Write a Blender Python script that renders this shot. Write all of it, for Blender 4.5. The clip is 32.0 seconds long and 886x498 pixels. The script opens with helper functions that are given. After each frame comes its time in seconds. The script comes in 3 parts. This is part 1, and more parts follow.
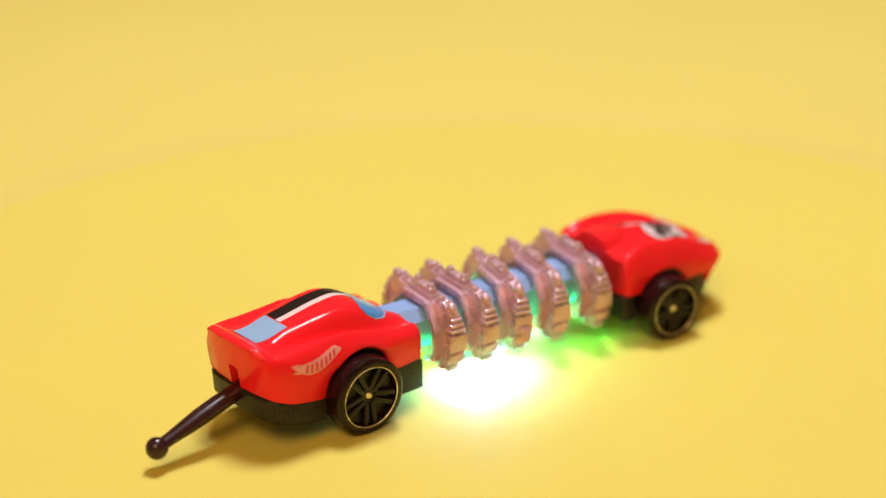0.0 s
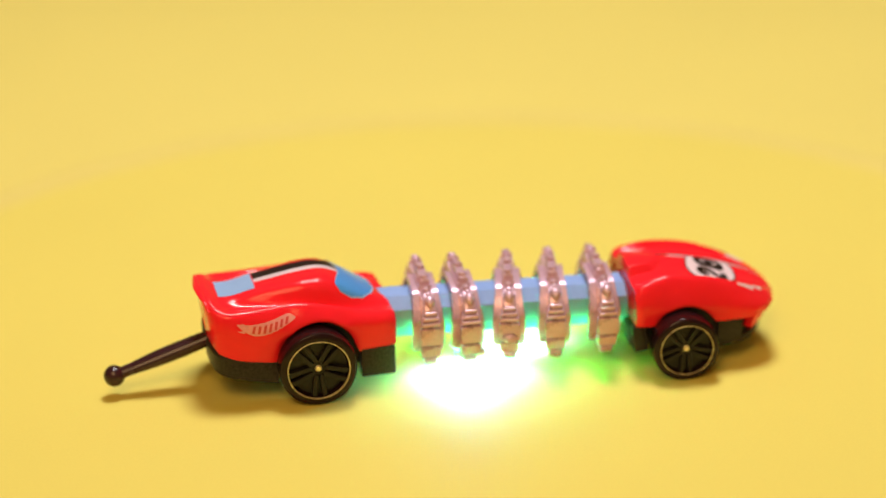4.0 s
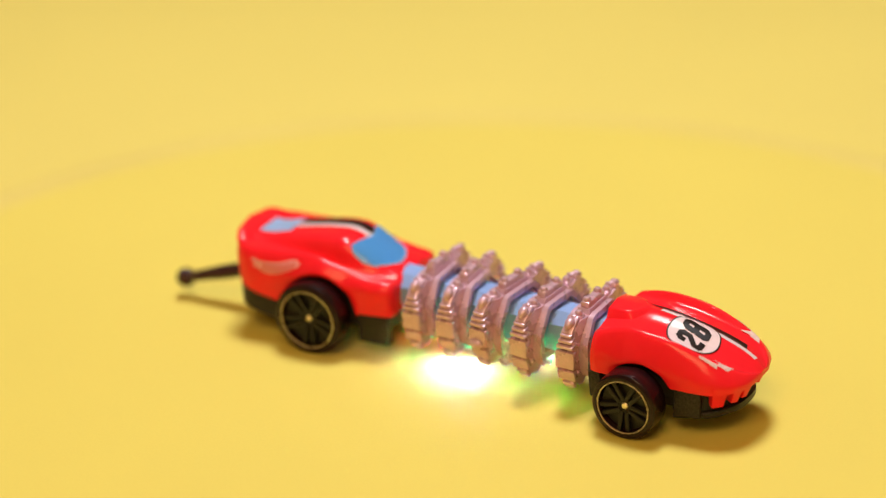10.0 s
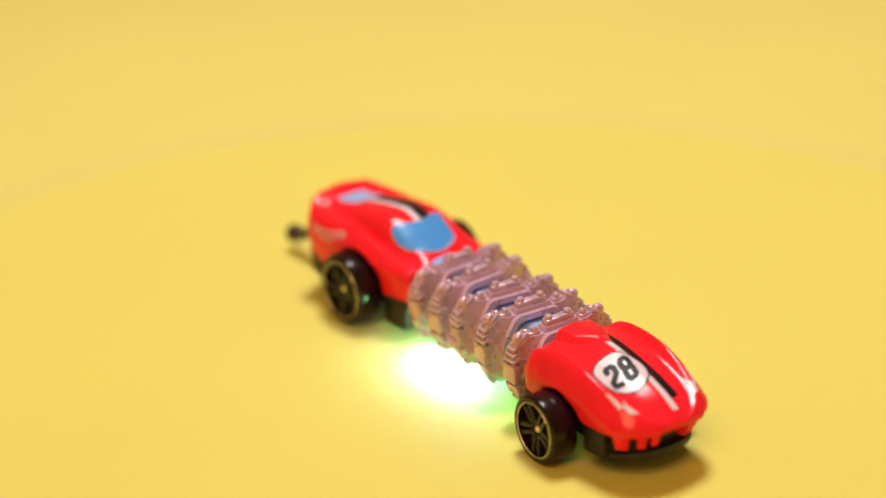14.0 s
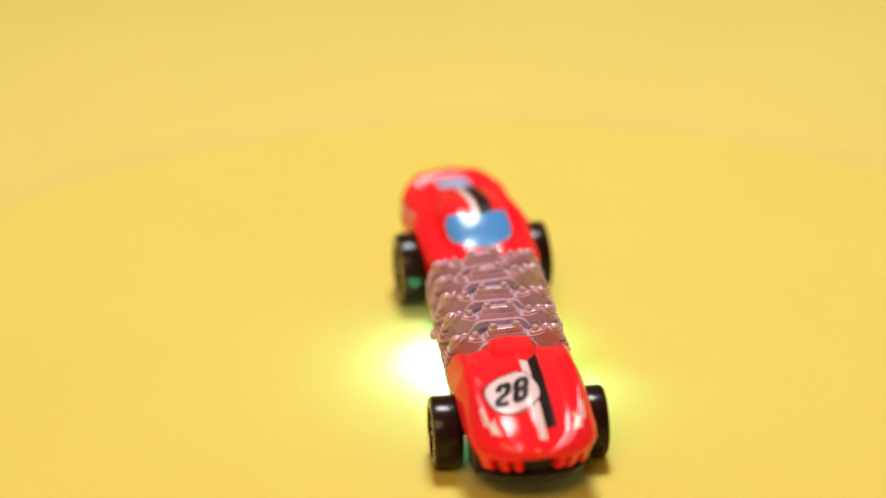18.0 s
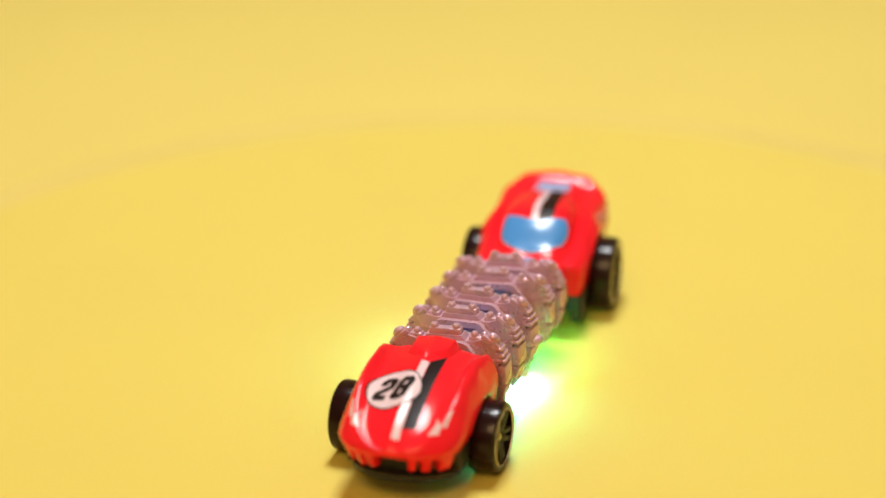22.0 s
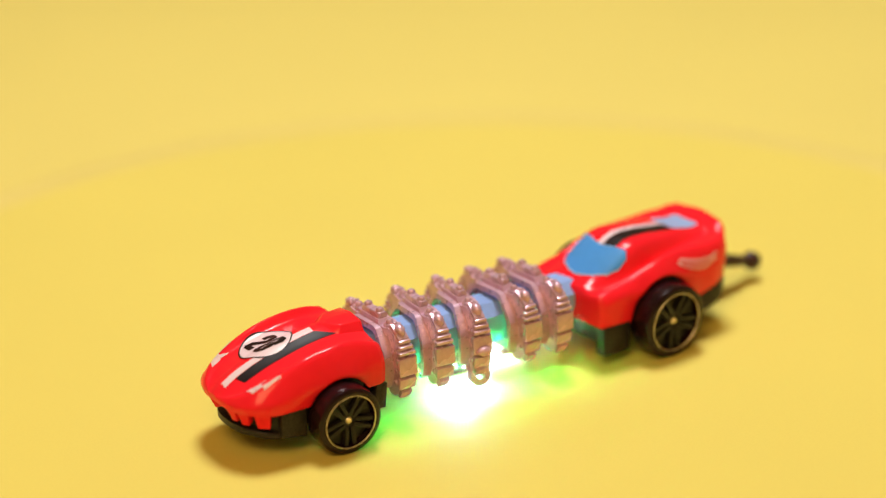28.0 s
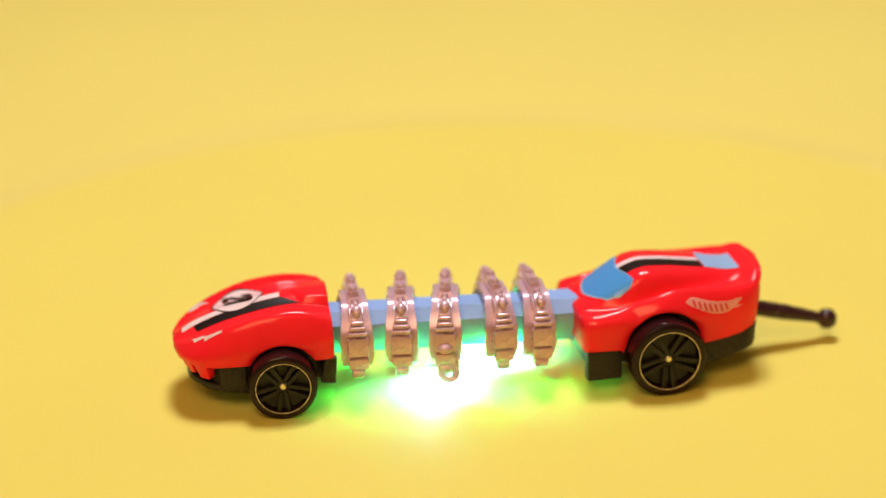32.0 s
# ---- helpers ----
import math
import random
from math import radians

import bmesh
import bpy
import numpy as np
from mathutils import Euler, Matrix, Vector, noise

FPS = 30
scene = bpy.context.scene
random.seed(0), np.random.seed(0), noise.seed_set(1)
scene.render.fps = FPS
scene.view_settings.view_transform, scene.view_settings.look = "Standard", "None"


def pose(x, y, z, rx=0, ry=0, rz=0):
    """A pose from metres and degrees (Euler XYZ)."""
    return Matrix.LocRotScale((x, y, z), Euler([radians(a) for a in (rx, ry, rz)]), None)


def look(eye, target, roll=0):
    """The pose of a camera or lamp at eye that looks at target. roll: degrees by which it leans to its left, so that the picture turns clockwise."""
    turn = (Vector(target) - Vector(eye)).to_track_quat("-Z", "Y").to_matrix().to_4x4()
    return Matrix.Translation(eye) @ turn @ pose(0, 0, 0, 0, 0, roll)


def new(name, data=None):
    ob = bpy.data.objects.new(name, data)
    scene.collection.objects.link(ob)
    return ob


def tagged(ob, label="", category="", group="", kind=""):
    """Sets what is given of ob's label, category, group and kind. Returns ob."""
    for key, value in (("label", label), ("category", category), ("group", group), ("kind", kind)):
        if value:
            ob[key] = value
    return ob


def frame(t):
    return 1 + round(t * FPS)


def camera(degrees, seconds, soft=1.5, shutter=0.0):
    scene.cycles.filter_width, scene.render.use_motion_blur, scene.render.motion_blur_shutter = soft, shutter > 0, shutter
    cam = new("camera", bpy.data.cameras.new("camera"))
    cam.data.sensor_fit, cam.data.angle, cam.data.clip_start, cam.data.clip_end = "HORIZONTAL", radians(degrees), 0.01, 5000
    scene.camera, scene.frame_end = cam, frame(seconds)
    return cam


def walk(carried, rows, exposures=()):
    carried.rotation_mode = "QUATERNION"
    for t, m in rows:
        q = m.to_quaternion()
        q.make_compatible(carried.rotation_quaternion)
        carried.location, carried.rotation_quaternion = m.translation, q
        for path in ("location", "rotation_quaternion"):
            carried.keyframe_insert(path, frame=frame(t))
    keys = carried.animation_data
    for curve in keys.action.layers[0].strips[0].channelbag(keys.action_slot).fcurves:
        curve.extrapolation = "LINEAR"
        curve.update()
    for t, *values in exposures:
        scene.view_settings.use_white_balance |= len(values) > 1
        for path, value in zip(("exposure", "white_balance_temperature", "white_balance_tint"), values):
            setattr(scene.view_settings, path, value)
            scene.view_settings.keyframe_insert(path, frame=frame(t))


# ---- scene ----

# ---------------------------------------------------------------- camera
MM = 0.001
EYE = Vector((0.0, -0.48393, 0.23935))
AHEAD = Vector((-0.0154369, 0.9188722, -0.3942532))
cam = camera(23.315, 32.0, soft=1.25)
cam.data.dof.use_dof = True
cam.data.dof.focus_distance = 0.506
cam.data.dof.aperture_fstop = 5.0
CAM_POSE = look(EYE, EYE + AHEAD * 0.5, -1.172)
walk(cam, [(0.0, CAM_POSE), (32.0, CAM_POSE)], [(0.0, 0.0), (32.0, 0.0)])

# ---------------------------------------------------------------- light
world = bpy.data.worlds.new("studio")
world.use_nodes = True
world.node_tree.nodes["Background"].inputs[0].default_value = (1.0, 0.58, 0.26, 1)
world.node_tree.nodes["Background"].inputs[1].default_value = 0.18
scene.world = world


def area_lamp(name, eye, target, size, watts, colour):
    data = bpy.data.lights.new(name, "AREA")
    data.shape, data.size, data.energy, data.color = "DISK", size, watts, colour
    ob = new(name, data)
    ob.matrix_world = look(eye, target)
    return ob


area_lamp("key_lamp", (0.02, 0.21, 0.86), (0, 0, 0), 0.25, 6.5, (0.957, 0.985, 0.985))
# added fill out of view, lifts and warms the shaded sides
area_lamp("front_fill", (-0.25, -1.05, 1.25), (0, -0.05, 0), 0.8, 10.4, (1.03, 0.665, 0.30))


# ---------------------------------------------------------------- materials
def material(name, colour, rough=0.5, metal=0.0, coat=0.0, grain=0.0, grain_scale=900.0, blotch=0.0, blotch_scale=60.0, bump=0.0, glow=None, power=0.0, spec=0.5):
    m = bpy.data.materials.new(name)
    m.use_nodes = True
    nt = m.node_tree
    bsdf = nt.nodes["Principled BSDF"]
    bsdf.inputs["Base Color"].default_value = (*colour, 1)
    bsdf.inputs["Roughness"].default_value = rough
    bsdf.inputs["Metallic"].default_value = metal
    bsdf.inputs["Coat Weight"].default_value = coat
    bsdf.inputs["Coat Roughness"].default_value = 0.06
    bsdf.inputs["Specular IOR Level"].default_value = spec
    if glow:
        bsdf.inputs["Emission Color"].default_value = (*glow, 1)
        bsdf.inputs["Emission Strength"].default_value = power
    if grain or blotch or bump:
        coord = nt.nodes.new("ShaderNodeTexCoord")
        fine = nt.nodes.new("ShaderNodeTexNoise")
        fine.inputs["Scale"].default_value, fine.inputs["Detail"].default_value = grain_scale, 4
        wide = nt.nodes.new("ShaderNodeTexNoise")
        wide.inputs["Scale"].default_value, wide.inputs["Detail"].default_value = blotch_scale, 3
        for n in (fine, wide):
            nt.links.new(coord.outputs["Object"], n.inputs["Vector"])
        tone = (*colour, 1)
        last = None
        for n, amount in ((fine, grain), (wide, blotch)):
            if not amount:
                continue
            ramp = nt.nodes.new("ShaderNodeMapRange")
            ramp.inputs["From Min"].default_value, ramp.inputs["From Max"].default_value = 0.3, 0.7
            ramp.inputs["To Min"].default_value, ramp.inputs["To Max"].default_value = 1 - amount, 1 + amount
            nt.links.new(n.outputs[0], ramp.inputs["Value"])
            mix = nt.nodes.new("ShaderNodeVectorMath")
            mix.operation = "SCALE"
            if last:
                nt.links.new(last, mix.inputs[0])
            else:
                mix.inputs[0].default_value = tone[:3]
            nt.links.new(ramp.outputs[0], mix.inputs["Scale"])
            last = mix.outputs[0]
        if last:
            nt.links.new(last, bsdf.inputs["Base Color"])
        rr = nt.nodes.new("ShaderNodeMapRange")
        rr.inputs["To Min"].default_value, rr.inputs["To Max"].default_value = rough * 0.85, min(1, rough * 1.2)
        nt.links.new(wide.outputs[0], rr.inputs["Value"])
        nt.links.new(rr.outputs[0], bsdf.inputs["Roughness"])
        if bump:
            b = nt.nodes.new("ShaderNodeBump")
            b.inputs["Strength"].default_value, b.inputs["Distance"].default_value = bump, 0.0002
            nt.links.new(fine.outputs[0], b.inputs["Height"])
            nt.links.new(b.outputs[0], bsdf.inputs["Normal"])
    return m


YELLOW = material("yellow_paper", (0.79, 0.655, 0.170), 0.75, grain=0.012, grain_scale=1500, blotch=0.012, blotch_scale=9, bump=0.03, spec=0.2)
YELLOW_DISC = material("yellow_card", (0.785, 0.65, 0.135), 0.7, grain=0.012, grain_scale=1500, blotch=0.014, blotch_scale=12, bump=0.03, spec=0.25)
PALE_RIM = material("pale_yellow_rim", (0.80, 0.652, 0.180), 0.6, grain=0.012, grain_scale=1500, blotch=0.02, blotch_scale=14, bump=0.02, spec=0.3)
WALL = material("cream_wall", (0.60, 0.52, 0.38), 0.9, grain=0.02, grain_scale=40, blotch=0.02, blotch_scale=3)
RED = material("red_plastic", (0.95, 0.018, 0.032), 0.14, spec=0.26, grain=0.02, grain_scale=300, blotch=0.03, blotch_scale=60, bump=0.01)
BLACK = material("black_plastic", (0.026, 0.020, 0.016), 0.40, grain=0.6, grain_scale=1800, blotch=0.1, blotch_scale=120, bump=0.3, spec=0.25)
TYRE = material("tyre_plastic", (0.016, 0.005, 0.006), 0.2, spec=0.26, grain=0.1, grain_scale=800, blotch=0.1, blotch_scale=90, bump=0.03)
RIM = material("rim_plastic", (0.012, 0.009, 0.008), 0.36, grain=0.15, grain_scale=900, bump=0.05, spec=0.3)
MAROON = material("maroon_plastic", (0.036, 0.009, 0.014), 0.26, grain=0.1, grain_scale=600, bump=0.03)
SILVER = material("silver_plastic", (0.66, 0.43, 0.56), 0.27, metal=0.3, grain=0.06, grain_scale=1400, blotch=0.08, blotch_scale=140, bump=0.05)
BLUE_TUBE = material("blue_tube_plastic", (0.27, 0.42, 0.84), 0.40, grain=0.03, grain_scale=700, blotch=0.06, blotch_scale=130, bump=0.06)
GLASS_BLUE = material("blue_window_paint", (0.08, 0.33, 0.84), 0.22, coat=0.3, grain=0.02, grain_scale=500, blotch=0.03)
PLATE_BLUE = material("pale_blue_paint", (0.30, 0.47, 0.80), 0.3, grain=0.02, grain_scale=500, blotch=0.03)
WHITE_INK = material("white_ink", (0.85, 0.68, 0.76), 0.25, grain=0.03, grain_scale=900)
SILVER_INK = material("silver_ink", (0.80, 0.58, 0.60), 0.18, grain=0.1, grain_scale=900)
PINK_INK = material("worn_white_ink", (0.88, 0.33, 0.36), 0.3, grain=0.08, grain_scale=900)
BLACK_INK = material("black_ink", (0.014, 0.006, 0.006), 0.42, spec=0.2, grain=0.1, grain_scale=900)
GOLD = material("gold_foil", (0.80, 0.68, 0.48), 0.35, metal=0.7, grain=0.25, grain_scale=1100)
DARK = material("dark_recess_plastic", (0.008, 0.006, 0.006), 0.6, grain=0.1, grain_scale=500)
RED_INK = material("red_ink", (0.74, 0.07, 0.09), 0.3, grain=0.05)
GLOW_DIM = material("lamp_dim_white", (0.6, 0.5, 0.4), 0.4, glow=(0.7, 0.7, 1.4), power=280)
GLOW_WARM = material("lamp_warm_white", (0.6, 0.5, 0.4), 0.4, glow=(0.65, 0.72, 1.5), power=1600)
GLOW_WHITE = material("lamp_white", (0.6, 0.55, 0.5), 0.4, glow=(0.4, 0.8, 1.8), power=4000)
GLOW_GREEN = material("lamp_mint", (0.1, 0.5, 0.3), 0.4, glow=(0.16, 0.90, 1.5), power=7600)
# glow of the added side drums that tint tube, rings and floor
SIDE_GREEN = material("side_wash_green", (0.1, 0.5, 0.3), 0.4, glow=(0.01, 1.0, 0.14), power=390)
SIDE_RED = material("side_wash_red", (0.5, 0.1, 0.1), 0.4, glow=(1.0, 0.06, 0.12), power=75)
WASH_RED = material("bead_red", (0.5, 0.1, 0.1), 0.4, glow=(1.0, 0.08, 0.12), power=30)
LED_WHITE = material("led_white", (0.7, 0.7, 0.7), 0.4, glow=(0.6, 0.8, 1.0), power=750)


# ---------------------------------------------------------------- mesh helpers (millimetres)
def link(name, mesh, parent=None, label="", m=None):
    ob = new(name, mesh)
    if parent:
        ob.parent = parent
    if m is not None:
        ob.matrix_local = m
    return tagged(ob, label)


def part(name, bm, mat, parent=None, label="", m=None, smooth=True, angle=38):
    """Links a bmesh given in millimetres as one mesh object."""
    bmesh.ops.recalc_face_normals(bm, faces=bm.faces)
    bmesh.ops.scale(bm, vec=(MM, MM, MM), verts=bm.verts)
    for f in bm.faces:
        f.smooth = smooth
    limit = radians(angle)
    for e in bm.edges:
        e.smooth = len(e.link_faces) == 2 and e.calc_face_angle(0) < limit
    mesh = bpy.data.meshes.new(name)
    bm.to_mesh(mesh)
    bm.free()
    for one in mat if isinstance(mat, (list, tuple)) else (mat,):
        mesh.materials.append(one)
    return link(name, mesh, parent, label, m)


def at(x, y, z, rx=0, ry=0, rz=0):
    return pose(x * MM, y * MM, z * MM, rx, ry, rz)


def box(sx, sy, sz, bevel=0.3, centre=(0, 0, 0), taper=1.0, segments=2):
    """A bevelled block; taper narrows its top in x."""
    bm = bmesh.new()
    bmesh.ops.create_cube(bm, size=1)
    for v in bm.verts:
        k = taper if v.co.z > 0 else 1
        v.co = Vector((v.co.x * sx * k, v.co.y * sy, v.co.z * sz))
    if bevel:
        bmesh.ops.bevel(bm, geom=bm.edges[:], offset=bevel, segments=segments, profile=0.5, affect="EDGES", clamp_overlap=True)
    bmesh.ops.translate(bm, vec=centre, verts=bm.verts)
    return bm


def lathe(profile, n=48, axis="y", caps=True):
    """Turns rows of (radius, along) about an axis."""
    bm = bmesh.new()
    rings = []
    for r, a in profile:
        ring = []
        for i in range(n):
            c, s = math.cos(2 * math.pi * i / n), math.sin(2 * math.pi * i / n)
            p = {"y": (r * c, a, r * s), "x": (a, r * c, r * s), "z": (r * c, r * s, a)}[axis]
            ring.append(bm.verts.new(p))
        rings.append(ring)
    for a, b in zip(rings, rings[1:]):
        for i in range(n):
            bm.faces.new((a[i], a[(i + 1) % n], b[(i + 1) % n], b[i]))
    for ring in (rings[0], rings[-1]) if caps else ():
        bm.faces.new(ring)
    return bm


def extrude(outline, half, bevel=0.3, hole=None, segments=2):
    """A plate along x from an outline in (y, z), of the given half thickness, with an optional hole of as many points."""
    bm = bmesh.new()
    layers = []
    for x in (-half, half):
        layers.append([[bm.verts.new((x, y, z)) for y, z in line] for line in ([outline, hole] if hole else [outline])])
    n = len(outline)
    for k in range(len(layers[0])):
        a, b = layers[0][k], layers[1][k]
        for i in range(n):
            bm.faces.new((a[i], a[(i + 1) % n], b[(i + 1) % n], b[i]))
    for lay in layers:
        if hole:
            for i in range(n):
                bm.faces.new((lay[0][i], lay[0][(i + 1) % n], lay[1][(i + 1) % n], lay[1][i]))
        else:
            bm.faces.new(lay[0])
    if bevel:
        rim = [e for e in bm.edges if len(e.link_faces) == 2 and e.calc_face_angle(0) > 0.5]
        bmesh.ops.bevel(bm, geom=rim, offset=bevel, segments=segments, profile=0.5, affect="EDGES", clamp_overlap=True)
    return bm


def spline(xs, ys):
    """A smooth curve through the points."""
    xs, ys = np.array(xs, float), np.array(ys, float)
    slope = np.gradient(ys, xs)

    def at_x(x):
        x = min(max(x, xs[0]), xs[-1])
        i = min(max(int(np.searchsorted(xs, x)) - 1, 0), len(xs) - 2)
        h = xs[i + 1] - xs[i]
        u = (x - xs[i]) / h
        return float((2 * u**3 - 3 * u**2 + 1) * ys[i] + (u**3 - 2 * u**2 + u) * h * slope[i] + (3 * u**2 - 2 * u**3) * ys[i + 1] + (u**3 - u**2) * h * slope[i + 1])

    return at_x


def catmull(points, per=5, after=None):
    out = []
    pts = [points[0]] + list(points) + [after or points[-1]]
    for i in range(1, len(pts) - 2):
        p0, p1, p2, p3 = [np.array(p, float) for p in pts[i - 1 : i + 3]]
        for k in range(per):
            u = k / per
            out.append(0.5 * (2 * p1 + (p2 - p0) * u + (2 * p0 - 5 * p1 + 4 * p2 - p3) * u**2 + (3 * p1 - p0 - 3 * p2 + p3) * u**3))
    out.append(np.array(points[-1], float))
    return out


class Shell:
    """A car shell lofted along x from half sections (bottom, side, crest, valley, roof edge, centre)."""

    def __init__(self, stations, table, arch_x, arch_z, arch_r):
        self.x0, self.x1 = stations[0], stations[-1]
        self.curves = {k: spline(stations, v) for k, v in table.items()}
        self.arch = (arch_x, arch_z, arch_r)

    def half(self, x):
        c = {k: f(x) for k, f in self.curves.items()}
        ax, az, ar = self.arch
        zb = c["zb"]
        if abs(x - ax) < ar:
            zb = max(zb, az + math.sqrt(ar**2 - (x - ax) ** 2))
        zs = max(c["zs"], zb + 1.2)
        return catmull([(c["yb"], zb), (c["ys"], zs), (c["yc"], c["zc"]), (c["yv"], c["zv"]), (c["yr"], c["zr"]), (0, c["zt"])], 5, (-c["yr"], c["zr"]))

    def top(self, x, y):
        pts = self.half(x)[5:]
        ys = np.array([p[0] for p in pts])[::-1]
        zs = np.array([p[1] for p in pts])[::-1]
        order = np.argsort(ys)
        return float(np.interp(abs(y), ys[order], zs[order]))

    def side(self, x, z):
        pts = self.half(x)[:11]
        zs = np.array([p[1] for p in pts])
        ys = np.array([p[0] for p in pts])
        order = np.argsort(zs)
        return float(np.interp(z, zs[order], ys[order]))

    def notched_cap(self, bm, row, wide, height, depth):
        """Closes an end in level strips, with a recess sunk into the middle of its foot."""
        m = len(row)
        strips = []
        for j in range(m // 2):
            y, z = abs(row[j].co.y), row[j].co.z
            inner = [bm.verts.new((row[j].co.x, k, z)) for k in (-y * 0.6, -min(wide / 2, y * 0.3), min(wide / 2, y * 0.3), y * 0.6)]
            strips.append([row[j], *inner, row[m - 1 - j]])
        recess = []
        for a, b in zip(strips, strips[1:]):
            low = b[0].co.z <= strips[0][0].co.z + height
            for i in range(5):
                if not (low and i == 2):
                    bm.faces.new((a[i], a[i + 1], b[i + 1], b[i]))
            if low:
                recess = (recess or [a]) + [b]
        bm.faces.new((*strips[-1], row[m // 2]))
        deep = [[bm.verts.new(v.co + Vector((depth, 0, 0))) for v in s[2:4]] for s in recess]
        for (a, b), (c, d) in zip(zip(recess, deep), zip(recess[1:], deep[1:])):
            bm.faces.new((a[2], c[2], d[0], b[0]))
            bm.faces.new((a[3], b[1], d[1], c[3]))
            bm.faces.new((b[0], d[0], d[1], b[1]))
        bm.faces.new((recess[-1][2], recess[-1][3], deep[-1][1], deep[-1][0]))

    def mesh(self, n=64, notch=None):
        bm = bmesh.new()
        rows = []
        for i in range(n + 1):
            x = self.x0 + (self.x1 - self.x0) * i / n
            h = self.half(x)
            row = [bm.verts.new((x, -y, z)) for y, z in h] + [bm.verts.new((x, y, z)) for y, z in h[-2::-1]]
            rows.append(row)
        m = len(rows[0])
        for a, b in zip(rows, rows[1:]):
            for j in range(m - 1):
                bm.faces.new((a[j], b[j], b[j + 1], a[j + 1]))
        for row in (rows[0], rows[-1]):
            if notch and row is rows[0]:
                self.notched_cap(bm, row, *notch)
            else:
                bm.faces.new(row)
        # turned-in lower lip, for thickness
        for a, b in zip(rows, rows[1:]):
            for j, sign in ((0, 1), (m - 1, -1)):
                va = bm.verts.new(a[j].co + Vector((0, sign * 1.1, 0)))
                vb = bm.verts.new(b[j].co + Vector((0, sign * 1.1, 0)))
                bm.faces.new((a[j], va, vb, b[j]))
        bmesh.ops.remove_doubles(bm, verts=bm.verts, dist=0.001)
        return bm


def patch(shape, surface, nu=24, nv=8, lift=0.1):
    """A thin printed patch: shape(u, v) gives (x, y), surface its height."""
    bm = bmesh.new()
    grid = []
    for i in range(nu + 1):
        row = []
        for j in range(nv + 1):
            x, y = shape(i / nu, j / nv)
            row.append(bm.verts.new((x, y, surface(x, y) + lift)))
        grid.append(row)
    for i in range(nu):
        for j in range(nv):
            bm.faces.new((grid[i][j], grid[i + 1][j], grid[i + 1][j + 1], grid[i][j + 1]))
    bmesh.ops.remove_doubles(bm, verts=bm.verts, dist=0.0005)
    return bm


def side_patch(shape, shell, sign, nu=24, nv=6, lift=0.1):
    """The same on a flank: shape(u, v) gives (x, z)."""
    bm = bmesh.new()
    grid = []
    for i in range(nu + 1):
        row = []
        for j in range(nv + 1):
            x, z = shape(i / nu, j / nv)
            row.append(bm.verts.new((x, sign * (shell.side(x, z) + lift), z)))
        grid.append(row)
    for i in range(nu):
        for j in range(nv):
            bm.faces.new((grid[i][j], grid[i + 1][j], grid[i + 1][j + 1], grid[i][j + 1]))
    return bm


def lerp(a, b, u):
    return tuple(p + (q - p) * u for p, q in zip(a, b))


def poly_line(points):
    """Walks along a line of points with u from 0 to 1."""
    pts = [np.array(p, float) for p in points]
    cum = np.r_[0, np.cumsum([np.linalg.norm(b - a) for a, b in zip(pts, pts[1:])])]
    arr = np.array(pts)

    def f(u):
        s = u * cum[-1]
        return tuple(float(np.interp(s, cum, arr[:, k])) for k in range(arr.shape[1]))

    return f


# ---------------------------------------------------------------- the place
def plane_sheet(name, corners, mat, thick, label=""):
    bm = bmesh.new()
    lo = [bm.verts.new(c) for c in corners]
    f = bm.faces.new(lo)
    out = bmesh.ops.extrude_face_region(bm, geom=[f])
    bm.normal_update()
    for v in [g for g in out["geom"] if isinstance(g, bmesh.types.BMVert)]:
        v.co += Vector(thick)
    bmesh.ops.recalc_face_normals(bm, faces=bm.faces)
    mesh = bpy.data.meshes.new(name)
    bm.to_mesh(mesh)
    bm.free()
    mesh.materials.append(mat)
    return tagged(new(name, mesh), label, kind="structure")


DROP = -0.0016
plane_sheet("backdrop", [(-1.5, -1.5, DROP), (1.5, -1.5, DROP), (1.5, 1.5, DROP), (-1.5, 1.5, DROP)], YELLOW, (0, 0, -0.02), "plain yellow paper sheet under and behind the turntable")
H = 2.0
plane_sheet("wall_north", [(-1.5, 1.5, DROP), (1.5, 1.5, DROP), (1.5, 1.5, H), (-1.5, 1.5, H)], WALL, (0, 0.05, 0), "plain cream wall")
plane_sheet("wall_south", [(-1.5, -1.5, DROP), (1.5, -1.5, DROP), (1.5, -1.5, H), (-1.5, -1.5, H)], WALL, (0, -0.05, 0), "plain cream wall")
plane_sheet("wall_east", [(1.5, -1.5, DROP), (1.5, 1.5, DROP), (1.5, 1.5, H), (1.5, -1.5, H)], WALL, (0.05, 0, 0), "plain cream wall")
plane_sheet("wall_west", [(-1.5, -1.5, DROP), (-1.5, 1.5, DROP), (-1.5, 1.5, H), (-1.5, -1.5, H)], WALL, (-0.05, 0, 0), "plain cream wall")
plane_sheet("ceiling", [(-1.5, -1.5, H), (1.5, -1.5, H), (1.5, 1.5, H), (-1.5, 1.5, H)], WALL, (0, 0, 0.05), "plain cream ceiling")


def turntable():
    table = tagged(new("turntable"), "round flat yellow display turntable slowly turning under the toy", "turntable")
    part("disc_top", lathe([(0.5, 0), (60, 0), (120, 0), (176, 0), (178, -0.02), (178, -1.2)], 160, "z"), YELLOW_DISC, table, angle=30)
    # sloping rim band, slightly paler than the disc
    part("rim_band", lathe([(178.1, -0.02), (180, -0.05), (184, -0.25), (188, -0.7), (191, -1.2), (192, -1.55)], 160, "z", caps=False), PALE_RIM, table, "pale rim of the disc", angle=30)
    return table


